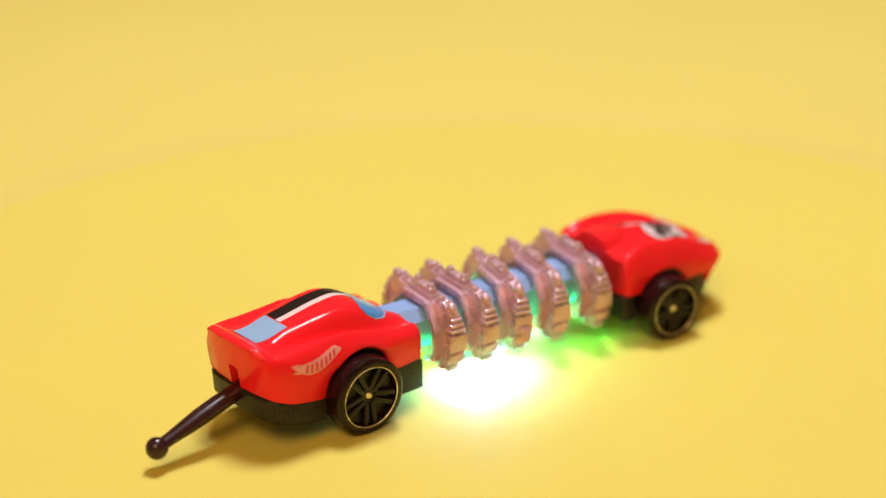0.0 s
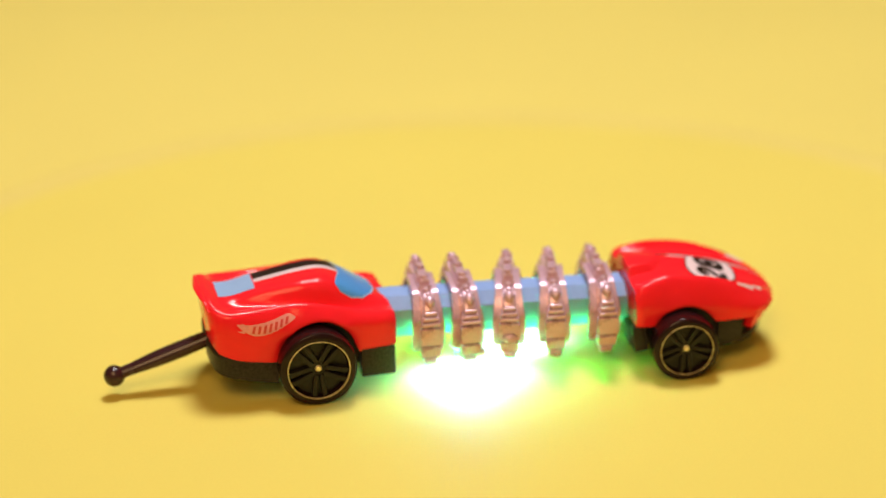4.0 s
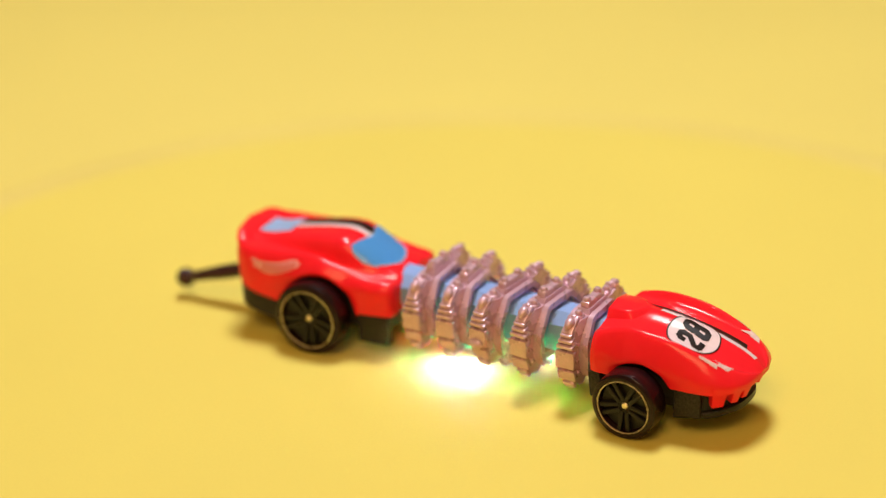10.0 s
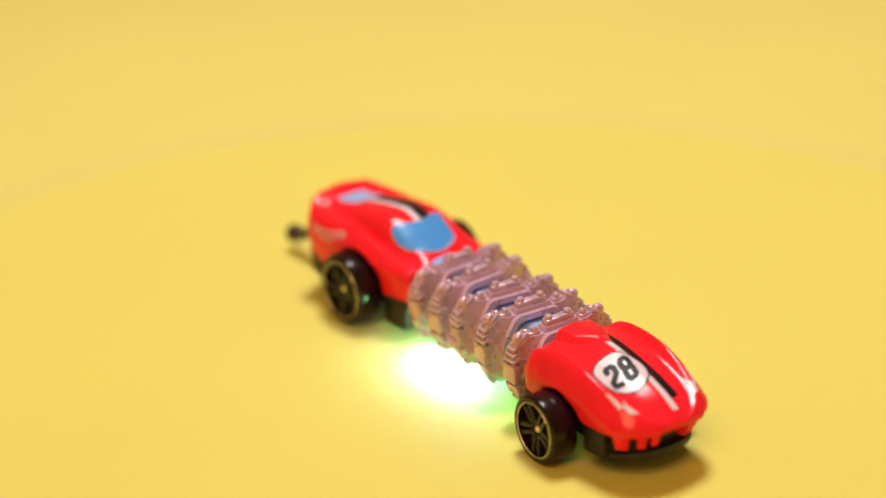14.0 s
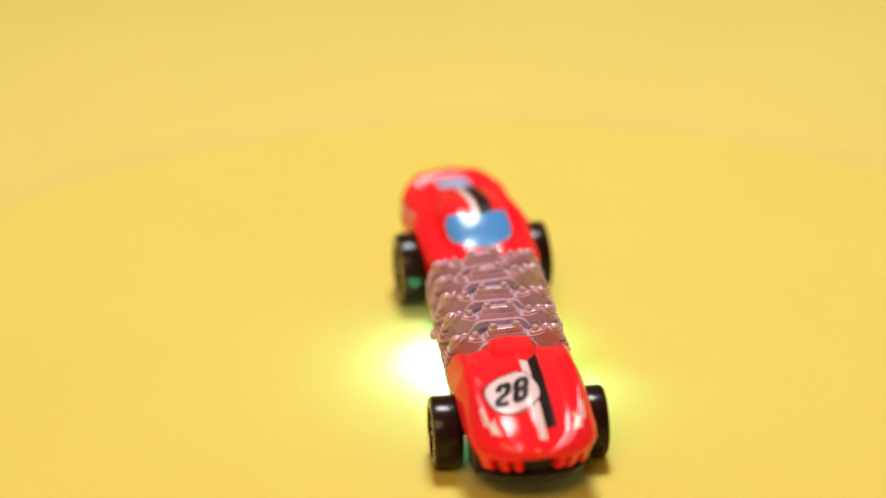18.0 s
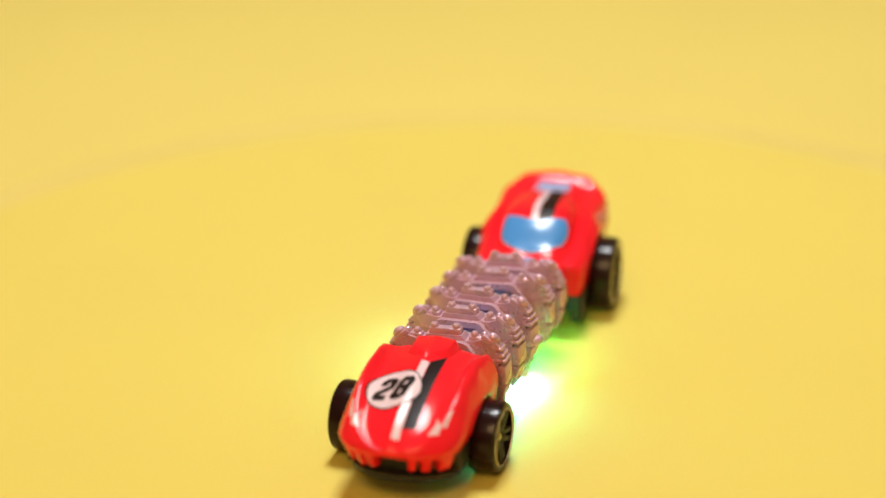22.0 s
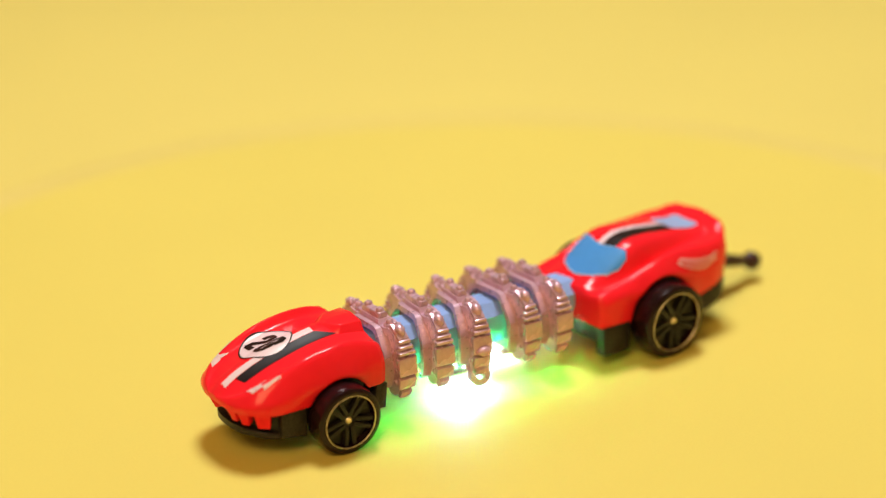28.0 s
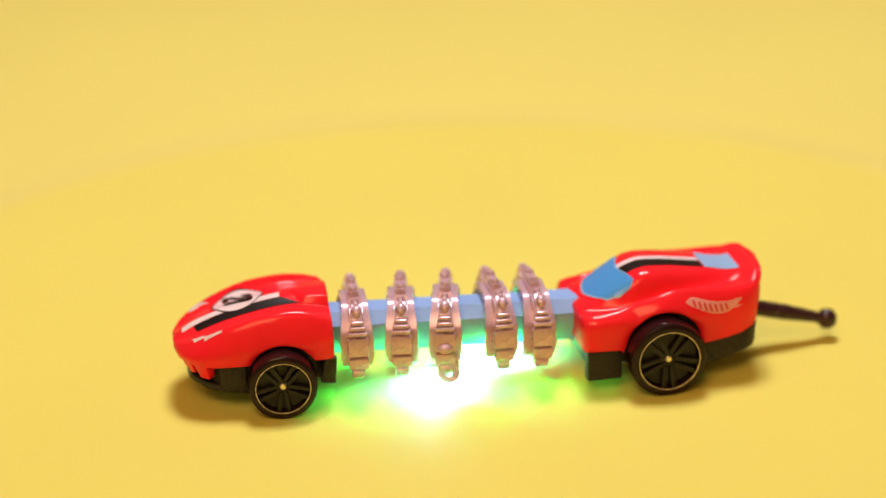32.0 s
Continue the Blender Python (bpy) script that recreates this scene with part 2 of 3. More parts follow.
# ---------------------------------------------------------------- the toy
LIFT = 0.75
REAR_AXLE = at(-45.85, -0.3, 0, 0, 0, 5.26)
FRONT_AXLE = at(45.85, -0.4, 0, 0, 0, 0.95)
REAR_AT = at(-45.8, -0.5, 0, 0, 0, 7.26)
FRONT_AT = at(45.8, 0.1, -0.35, 0, 0, 3.20)

REAR = Shell(
    [-26.5, -25.6, -24.2, -22.6, -20, -14, -8, -2, 4, 10, 14.5, 18.4, 19.4, 19.9],
    dict(
        yb=[12.5, 13.2, 13.7, 14.0, 14.1, 14.2, 14.3, 14.4, 14.3, 14.1, 13.9, 13.5, 13.1, 12.2],
        zb=[12.8, 12.4, 12.0, 11.5, 10.9, 9.8, 9.6, 9.6, 9.6, 9.6, 9.7, 10.0, 10.1, 10.3],
        ys=[12.6, 13.5, 14.2, 14.7, 15.1, 15.3, 15.6, 15.6, 15.3, 14.9, 14.5, 13.9, 13.4, 12.4],
        zs=[18.0, 18.0, 17.8, 17.4, 17, 17, 17.5, 18, 17.6, 17.0, 16.6, 16.0, 15.8, 15.4],
        yc=[11.3, 12.1, 12.7, 13.2, 13.3, 12.9, 12.5, 12.5, 12.5, 12.3, 12.2, 11.9, 11.5, 10.6],
        zc=[21.2, 22.2, 22.5, 22.7, 22.8, 23.0, 23.4, 23.5, 22.0, 20.1, 19.2, 18.6, 18.3, 17.6],
        yv=[8.6, 9.0, 9.1, 9.0, 8.8, 8.7, 9.2, 9.8, 10.2, 9.9, 9.2, 8.4, 8.1, 7.4],
        zv=[24.4, 25.0, 24.5, 23.4, 22.7, 22.2, 22.0, 21.8, 20.7, 19.4, 18.7, 18.3, 18.1, 17.5],
        yr=[4.4, 4.9, 5.2, 5.3, 5.4, 5.7, 6.5, 7.2, 7.6, 7.1, 6.0, 5.0, 4.4, 4.0],
        zr=[24.7, 25.4, 25.1, 24.2, 23.9, 24.9, 25.7, 26.4, 26.1, 23.2, 20.8, 19.3, 18.9, 18.3],
        zt=[24.9, 25.6, 25.3, 24.3, 24.0, 25.2, 26.2, 27.1, 27.2, 24.5, 21.4, 18.9, 18.4, 18.0],
    ),
    0, 8.9, 9.9,
)
FRONT = Shell(
    [-12.4, -11.6, -9, -4, 2, 8, 13, 17, 20.5, 23.0, 24.6, 25.5],
    dict(
        yb=[14.0, 14.3, 14.4, 14.5, 14.4, 14.2, 13.9, 13.4, 12.0, 9.6, 6.6, 3.0],
        zb=[12.4, 12.3, 12.2, 12.2, 12.2, 12.0, 11.9, 11.9, 12.2, 12.5, 12.7, 13.2],
        ys=[14.4, 14.8, 14.9, 15.0, 14.9, 14.7, 14.4, 13.9, 12.6, 10.3, 7.3, 3.6],
        zs=[17, 17, 17, 17, 17, 16.3, 15.4, 14.9, 14.5, 14.2, 14.0, 13.9],
        yc=[12.3, 12.8, 12.6, 11.9, 12.0, 11.9, 11.5, 10.8, 9.5, 7.4, 4.9, 2.2],
        zc=[21.0, 21.7, 22.8, 23.9, 23.6, 22.5, 20.8, 19.1, 17.5, 16.2, 15.3, 14.6],
        yv=[9.0, 9.4, 9.4, 9.2, 9.0, 8.8, 8.4, 7.7, 6.7, 5.0, 3.3, 1.5],
        zv=[21.4, 21.7, 22.0, 22.3, 22.0, 21.0, 19.7, 18.4, 17.0, 15.8, 15.1, 14.5],
        yr=[4.4, 4.4, 4.4, 4.4, 4.4, 4.3, 4.2, 3.9, 3.3, 2.5, 1.6, 0.7],
        zr=[22.5, 22.7, 23.0, 23.2, 22.6, 21.4, 20.1, 18.8, 17.4, 16.2, 15.3, 14.6],
        zt=[23.3, 23.6, 24.1, 24.5, 23.9, 22.6, 21.2, 19.8, 18.3, 16.8, 15.65, 14.8],
    ),
    0, 7.8, 8.9,
)


def wheel(toy, m, radius, width, mirror, k):
    """A wheel whose outer face looks to -y before the turn; its dish lies back behind the rim line."""
    r, w = radius, width  # k: the rim line's share of the radius
    core = lathe([(0.5, 2.1), (r * 0.3, 2.1), (r * (k - 0.05), 1.9), (r * (k - 0.01), 2.3), (r * (k - 0.01), w - 0.6), (0.5, w - 0.6)], 48)
    ob = part("wheel", core, RIM, toy, "black toy wheel with a thin gold rim line", m @ pose(0, 0, 0, 0, 0, 180 if mirror else 0))
    tyre = [(r * (k - 0.03), 2.2), (r * (k - 0.012), 0.25), (r * (k + 0.05), 0), (r * 0.93, 0.12), (r * 0.985, 0.5), (r, 1.1), (r, w - 1.0), (r * 0.97, w - 0.3), (r * 0.9, w), (r * (k - 0.03), w)]
    part("tyre", lathe(tyre, 64, caps=False), TYRE, ob)
    ring = [(r * (k - 0.010), 0.35), (r * (k - 0.008), 0.05), (r * (k + 0.002), -0.08), (r * (k + 0.016), -0.06), (r * (k + 0.024), 0.12)]
    part("rim_ring", lathe(ring, 64, caps=False), GOLD, ob, "thin worn gold rim line")
    hub = [(0.2, 0.85), (0.6, 0.9), (0.85, 1.2), (0.85, 2.2), (0.2, 2.2)]
    part("hub_cap", lathe(hub, 20), GOLD, ob, "small gold hub pin")
    collar = [(0.85, 1.4), (1.0, 1.15), (1.6, 1.15), (1.9, 1.4), (2.0, 2.2)]
    part("hub_collar", lathe(collar, 24, caps=False), RIM, ob)
    mesh = None
    for n in range(5):
        for side in (-1, 1):
            turn = pose(0, 0, 0, 0, n * 72 + 18, 0) @ at(r * 0.46, 1.35, side * r * 0.105, 0, side * -6, -4)
            if mesh is None:
                mesh = part("spoke", box(r * 0.60, 1.4, r * 0.13, 0.22), RIM, ob, m=turn).data
            else:
                link("spoke", mesh, ob, m=turn)
    return ob


def ring_outline():
    half = [(0, 24.3), (4.4, 24.3), (5.0, 23.1), (7.2, 23.1), (9.0, 23.6), (11.6, 22.5), (12.5, 20.9), (12.8, 19.0), (13.2, 12.8), (13.3, 10.0), (12.0, 7.8), (10.4, 6.7), (8.4, 6.6)]
    return half


def armour_ring(toy, m, knob, hooks):
    """A silver armour hoop round the tube, with its stacked blocks."""
    h = ring_outline()
    outer = [(y, z) for y, z in h] + [(7.0, 8.0)] + [(-7.0, 8.0)] + [(-y, z) for y, z in h[:0:-1]]
    n = len(outer)
    hole = []
    for i, (y, z) in enumerate(outer):
        a = math.atan2(z - 14.0, y)
        hole.append((6.2 * math.cos(a), 14.0 + 6.0 * math.sin(a)))
    ob = part("armour_ring", extrude(outer, 1.6, 0.35, hole), SILVER, toy, "silver-pink plastic armour ring with stepped blocks", m)

    arch = [(0, 23.2), (4.6, 23.2), (5.9, 22.6), (9.9, 17.8), (10.4, 16.5), (10.4, 11.6), (8.9, 8.6)]
    inner = [(0, 21.8), (4.2, 21.8), (5.2, 21.3), (8.7, 17.3), (9.1, 16.3), (9.1, 12.0), (7.9, 9.3)]
    # the collar is an arch, open below
    rim = [(-y, z) for y, z in arch[:0:-1]] + arch
    bore = [(-y, z) for y, z in inner[:0:-1]] + inner
    hooped = extrude(rim + bore[::-1], 3.6, 0.55, None, 3)
    for v in hooped.verts:
        v.co.x *= float(np.interp(v.co.z, [7.4, 12.0, 16.5, 23.2], [0.95, 1.14, 1.10, 0.86]))
    part("collar", hooped, SILVER, ob, "smooth silver collar hoop")
    part("top_block", box(2.8, 8.0, 1.9, 0.4, taper=0.8), SILVER, ob, m=at(0, 0, 24.8))
    stud = lathe([(0.1, 0.75), (0.7, 0.68), (0.98, 0.35), (1.05, -0.5)], 14, "z")
    first = part("stud", stud, SILVER, ob, m=at(0, -2.7, 25.9))
    link("stud", first.data, ob, m=at(0, 2.7, 25.9))
    blocks = {}

    def again(name, make, mm):
        if name not in blocks:
            blocks[name] = part(name, make(), SILVER, ob, m=mm)
        else:
            link(name, blocks[name].data, ob, m=mm)

    for s in (-1, 1):
        again("shoulder_block", lambda: box(2.8, 3.2, 1.5, 0.35, taper=0.75), at(0, s * 7.4, 23.3))
        again("shoulder_stud", lambda: lathe([(0.1, 0.7), (0.6, 0.6), (0.9, 0.2), (1.0, -0.4)], 12, "z"), at(0, s * 7.1, 24.4))
        again("spike_stud", lambda: lathe([(0.15, 0.75), (0.6, 0.55), (1.0, -0.2), (1.15, -1.2)], 12, "z"), at(0, s * 9.5, 24.4))
        again("spike_stud", lambda: None, at(0, s * 11.3, 23.4, s * -25, 0, 0))
        again("slope_block", lambda: box(2.9, 5.0, 1.3, 0.35), at(0, s * 11.2, 22.9, s * -36, 0, 0))
        again("teardrop_boss", lambda: teardrop(), at(0, s * 11.8, 23.6, s * 54, 0, 0))
        again("upper_ridge", lambda: box(3.1, 2.2, 0.95, 0.3), at(0, s * 12.9, 21.35, s * -12, 0, 0))
        again("middle_ridge", lambda: box(3.8, 2.2, 0.95, 0.3), at(0, s * 13.35, 20.0, s * -8, 0, 0))
        again("lower_ridge", lambda: box(4.5, 2.2, 0.95, 0.3), at(0, s * 13.75, 18.65, s * -4, 0, 0))
        again("side_block", lambda: box(5.1, 1.8, 4.6, 0.4), at(0, s * 14.0, 15.2))
        again("lower_block", lambda: box(4.7, 1.7, 3.0, 0.4), at(0, s * 13.4, 10.9, s * -16, 0, 0))
        again("foot_block", lambda: box(3.0, 1.8, 2.6, 0.4), at(0, s * 12.2, 8.0, s * -38, 0, 0))
        for x in (-1, 1):
            again("face_rivet", lambda: lathe([(0.1, 0.5), (0.6, 0.4), (0.8, -0.2)], 12, "x"), at(x * 1.65, s * 11.8, 13.6, 0, 0, 0 if x > 0 else 180))
            again("face_rivet", lambda: None, at(x * 1.65, s * 11.2, 10.4, 0, 0, 0 if x > 0 else 180))
            again("face_rib", lambda: box(0.9, 3.4, 0.9, 0.25), at(x * 1.6, s * 12.0, 18.6, s * 30, 0, 0))
        if knob:
            again("side_knob", lambda: knob_mesh(), at(0, s * 15.1, 13.9))
    for hx, hy, wide, drill in hooks:
        turn = [i * math.pi / 12 for i in range(24)]
        eye = extrude([(wide * math.cos(a), wide * math.sin(a)) for a in turn], 0.9, 0.3, [(drill * math.cos(a), drill * math.sin(a)) for a in turn])
        loop = part("key_loop", eye, SILVER, ob, "small silver loop with a round hole", at(hx, hy, 3.6 + wide * 0.9, 0, 0, 90))
        part("loop_stem", box(1.7, wide * 1.9, 3.0, 0.3), SILVER, loop, m=at(0, 0, drill + 1.6))
    return ob


def teardrop():
    bm = bmesh.new()
    bmesh.ops.create_uvsphere(bm, u_segments=16, v_segments=10, radius=1)
    for v in bm.verts:
        k = 1.0 if v.co.z > 0 else 1.0 + 0.4 * v.co.z
        v.co = Vector((v.co.x * 1.25 * max(k, 0.35), v.co.y * 1.15, v.co.z * 1.7))
    return bm


def knob_mesh():
    bm = bmesh.new()
    bmesh.ops.create_uvsphere(bm, u_segments=20, v_segments=12, radius=1)
    for v in bm.verts:
        v.co = Vector((v.co.x * 2.0, v.co.y * 1.3, v.co.z * 1.25))
    return bm


def rear_car(toy):
    shell = REAR.mesh(72, (3.6, 5.4, 2.6))
    for v in shell.verts:
        # the tail leans forward towards its foot
        back = max(0.0, min(1.0, (-16 - v.co.x) / 10))
        v.co.x += back * ((22 - v.co.z) * 0.13 + 1.5 * (v.co.y / 13) ** 2)
    body = part("rear_body", shell, RED, toy, "glossy red plastic rear half of a race car", REAR_AT, angle=50)
    top = REAR.top
    up = poly_line([(6.0, -7.5), (6.9, -5.0), (7.9, -2.2), (8.3, 0.0), (7.9, 2.2), (6.9, 5.0), (6.0, 7.5)])
    low = poly_line([(6.9, -8.5), (9.6, -8.6), (12.6, -7.6), (14.9, -5.2), (16.0, -2.6), (16.4, 0.0), (16.0, 2.6), (14.9, 5.2), (12.6, 7.6), (9.6, 8.6), (6.9, 8.5)])
    part("windscreen", patch(lambda u, v: lerp(up(u), low(u), v), top, 72, 24, 0.22), GLASS_BLUE, body, "sky-blue printed windscreen")
    part("windscreen_edge", patch(lambda u, v: lerp(lerp(up(u), low(u), -0.04), lerp(up(u), low(u), 1.05), v), top, 72, 24, 0.12), PLATE_BLUE, body, "pale printed windscreen outline")
    part("rear_window", patch(lambda u, v: (-22.3 + 9.1 * u, -4.5 + 9.0 * v), top, 12, 12, 0.12), PLATE_BLUE, body, "pale blue rear window panel")
    part("black_stripe", patch(lambda u, v: (-12.9 + 21.4 * u, 0.7 + 3.7 * v), top, 30, 4), BLACK_INK, body)
    part("white_stripe", patch(lambda u, v: (-12.9 + 22.0 * u, -1.2 + 1.8 * v), top, 30, 3), WHITE_INK, body)
    for s in (-1, 1):
        flame_u = spline([-19.4, -18, -16, -13, -10, -8, -6.4, -5.2], [20.9, 20.6, 20.35, 20.5, 21.15, 21.75, 21.9, 21.2])
        flame_l = spline([-19.4, -18, -16, -13, -10, -8, -6.4, -5.2], [20.6, 19.2, 17.9, 17.6, 18.45, 19.3, 20.1, 20.9])
        badge = part("flame_badge", side_patch(lambda u, v: (-19.4 + 14.2 * u, lerp((flame_l(-19.4 + 14.2 * u),), (flame_u(-19.4 + 14.2 * u),), v)[0]), REAR, s, 48), PINK_INK, body, "worn white flame-shaped badge")
        for z0, z1, reach in ((20.0, 20.8, 1.6), (18.4, 19.2, 1.9)):
            part("flame_tongue", side_patch(lambda u, v: (-17.6 - reach * u, lerp((z0,), (z1,), 0.5 + (v - 0.5) * (1 - u))[0] + 0.4 * u), REAR, s, 8, 3), PINK_INK, badge)
        for k in range(7):
            x = -16.0 + k * 1.35
            zc, tall = (flame_u(x) + flame_l(x)) / 2, (flame_u(x) - flame_l(x)) * 0.33
            part("badge_bar", side_patch(lambda u, v: (x + 0.65 * u + 0.5 * v, zc - tall + 2 * tall * v), REAR, s, 2, 2, 0.2), RED_INK, badge)
        # black skirts before and behind the wheel
        part("front_skirt", box(8.6, 3.2, 7.6, 0.45), BLACK, body, "grained black plastic sill", at(14.9, s * 12.7, 6.4))
    part("rear_valance", tail_valance(), BLACK, body, "grained black plastic rear valance")
    part("chassis_plate", box(40, 22, 5.0, 0.5), BLACK, body, m=at(-1.5, 0, 7.6))
    part("wheel_well", box(19, 23.5, 9.5, 0.6), DARK, body, m=at(0, 0, 13.6))
    part("axle", lathe([(0.8, -17), (0.8, 17)], 12), DARK, body, m=at(0, 0, 8.9))
    part("front_bulkhead", box(1.0, 21, 7, 0.4), RED, body, m=at(18.4, 0, 13.2))
    part("tail_lip", tail_lip(), RED, body, "raised red tail lip")
    # towing tail with its ball
    a, b = Vector((-22.5, 0, 12.2)), Vector((-48.0, -0.8, 4.8))
    way = b - a
    rod = lathe([(2.0, 0), (2.1, 5), (2.2, 9), (2.2, 14), (1.9, 19), (1.6, 23.0), (1.5, way.length)], 16, "x")
    bmesh.ops.scale(rod, vec=(1, 1.15, 0.9), verts=rod.verts)
    tail = part("tail_rod", rod, MAROON, body, "dark maroon plastic tail rod", Matrix.Translation(a * MM) @ way.to_track_quat("X", "Z").to_matrix().to_4x4())
    ball = bmesh.new()
    bmesh.ops.create_uvsphere(ball, u_segments=28, v_segments=18, radius=2.65)
    part("tail_ball", ball, MAROON, tail, m=at(way.length + 0.4, 0, 0))
    for s in (-1, 1):
        wheel(toy, REAR_AXLE @ at(-0.2, s * 20.2, 9.5 - LIFT), 9.5, 7.0, s > 0, 0.785)
    return body


def tail_valance():
    """The black lower bumper round the tail; its underside rises to the back."""
    plan = [(-9.9, -14.3), (-16, -14.4), (-21, -14.1), (-23.6, -12.9), (-25.0, -10.4), (-25.6, -6), (-25.7, 0)]
    plan += [(x, -y) for x, y in plan[-2::-1]]
    bm = bmesh.new()
    rows = []
    for k in range(4):
        row = []
        for x, y in plan:
            low = 3.5 + max(0.0, -11.4 - x) * 0.24
            high = 9.9 + max(0.0, -13.0 - x) * 0.22
            z, inset = [(low, 0.94), (low + 0.5, 0.99), (high - 0.5, 1.0), (high, 0.98)][k]
            row.append(bm.verts.new((x * (inset if x < -12 else 1), y * inset, z)))
        rows.append(row)
    for a, b in zip(rows, rows[1:]):
        for i in range(len(plan)):
            j = (i + 1) % len(plan)
            bm.faces.new((a[i], a[j], b[j], b[i]))
    bm.faces.new(rows[0])
    bm.faces.new(rows[-1])
    return bm


def tail_lip():
    """A thin flange round the upper edge of the tail."""
    h = REAR.half(-25.9)[12:]
    path = [(-y, z) for y, z in h] + [(y, z) for y, z in h[-2::-1]]
    bm = bmesh.new()
    rows = []
    n = len(path)
    for i, (y, z) in enumerate(path):
        py, pz = path[max(i - 1, 0)]
        qy, qz = path[min(i + 1, n - 1)]
        d = Vector((0, qy - py, qz - pz)).normalized()
        out = Vector((0, -d.z, d.y))
        if out.z < 0 and abs(y) < 10:
            out = -out
        k = min(1.0, min(i, n - 1 - i) / 14 + 0.03)
        row = []
        for a in range(10):
            t = 2 * math.pi * a / 10
            row.append(bm.verts.new(Vector((-26.2 + 1.5 * (y / 13) ** 2 + (22 - z) * 0.13 + (0.3 + 0.85 * k) * math.cos(t), y, z)) + out * (-0.1 + 0.75 * k * math.sin(t))))
        rows.append(row)
    for a, b in zip(rows, rows[1:]):
        for i in range(10):
            bm.faces.new((a[i], a[(i + 1) % 10], b[(i + 1) % 10], b[i]))
    bm.faces.new(rows[0])
    bm.faces.new(rows[-1])
    return bm


def number_decal(parent, x, y, surface):
    """The race number in slanted block figures: their heads point to the tail."""
    wide, tall, pen, slant = 3.3, 7.0, 1.2, 0.22
    w, h, c = wide / 2, tall / 2, 0.75
    two = [[(-w, h - 1.9), (-w, h - c), (-w + c, h), (w - c, h), (w, h - c), (w, 0.7), (-w, -h + 1.7), (-w, -h), (w, -h)]]
    eight = [[(0, h), (w - c, h), (w, h - c), (w, 0.9), (w - 0.5, 0.1), (w, -0.7), (w, c - h), (w - c, -h), (0, -h)]]
    eight += [[(-a, b) for a, b in eight[0]], [(-w + 0.4, 0.1), (w - 0.4, 0.1)]]
    number = None
    for name, lines, shift in (("figure_two", two, -2.0), ("figure_eight", eight, 2.0)):
        bm = bmesh.new()
        for k, line in enumerate(lines):
            inset = [(a * (1 - pen / wide), b * (1 - pen / tall)) for a, b in line]
            for (a0, b0), (a1, b1) in zip(inset, inset[1:]):
                way = Vector((a1 - a0, b1 - b0)).normalized()
                across = Vector((-way.y, way.x)) * pen * 0.62
                n = max(2, int(math.hypot(a1 - a0, b1 - b0) / 0.4))
                rows = []
                for i in range(n + 1):
                    u = -0.25 * pen + (math.hypot(a1 - a0, b1 - b0) + 0.5 * pen) * i / n
                    row = []
                    for side in (-1, -0.5, 0, 0.5, 1):
                        a, b = a0 + way.x * u + across.x * side, b0 + way.y * u + across.y * side
                        px, py = x - b, y + a + shift + slant * b
                        row.append(bm.verts.new((px, py, surface(px, py) + 0.26 + 0.01 * k)))
                    rows.append(row)
                for p, q in zip(rows, rows[1:]):
                    for i in range(4):
                        bm.faces.new((p[i], p[i + 1], q[i + 1], q[i]))
        part(name, bm, BLACK_INK, parent, "bold black figure of the race number 28")


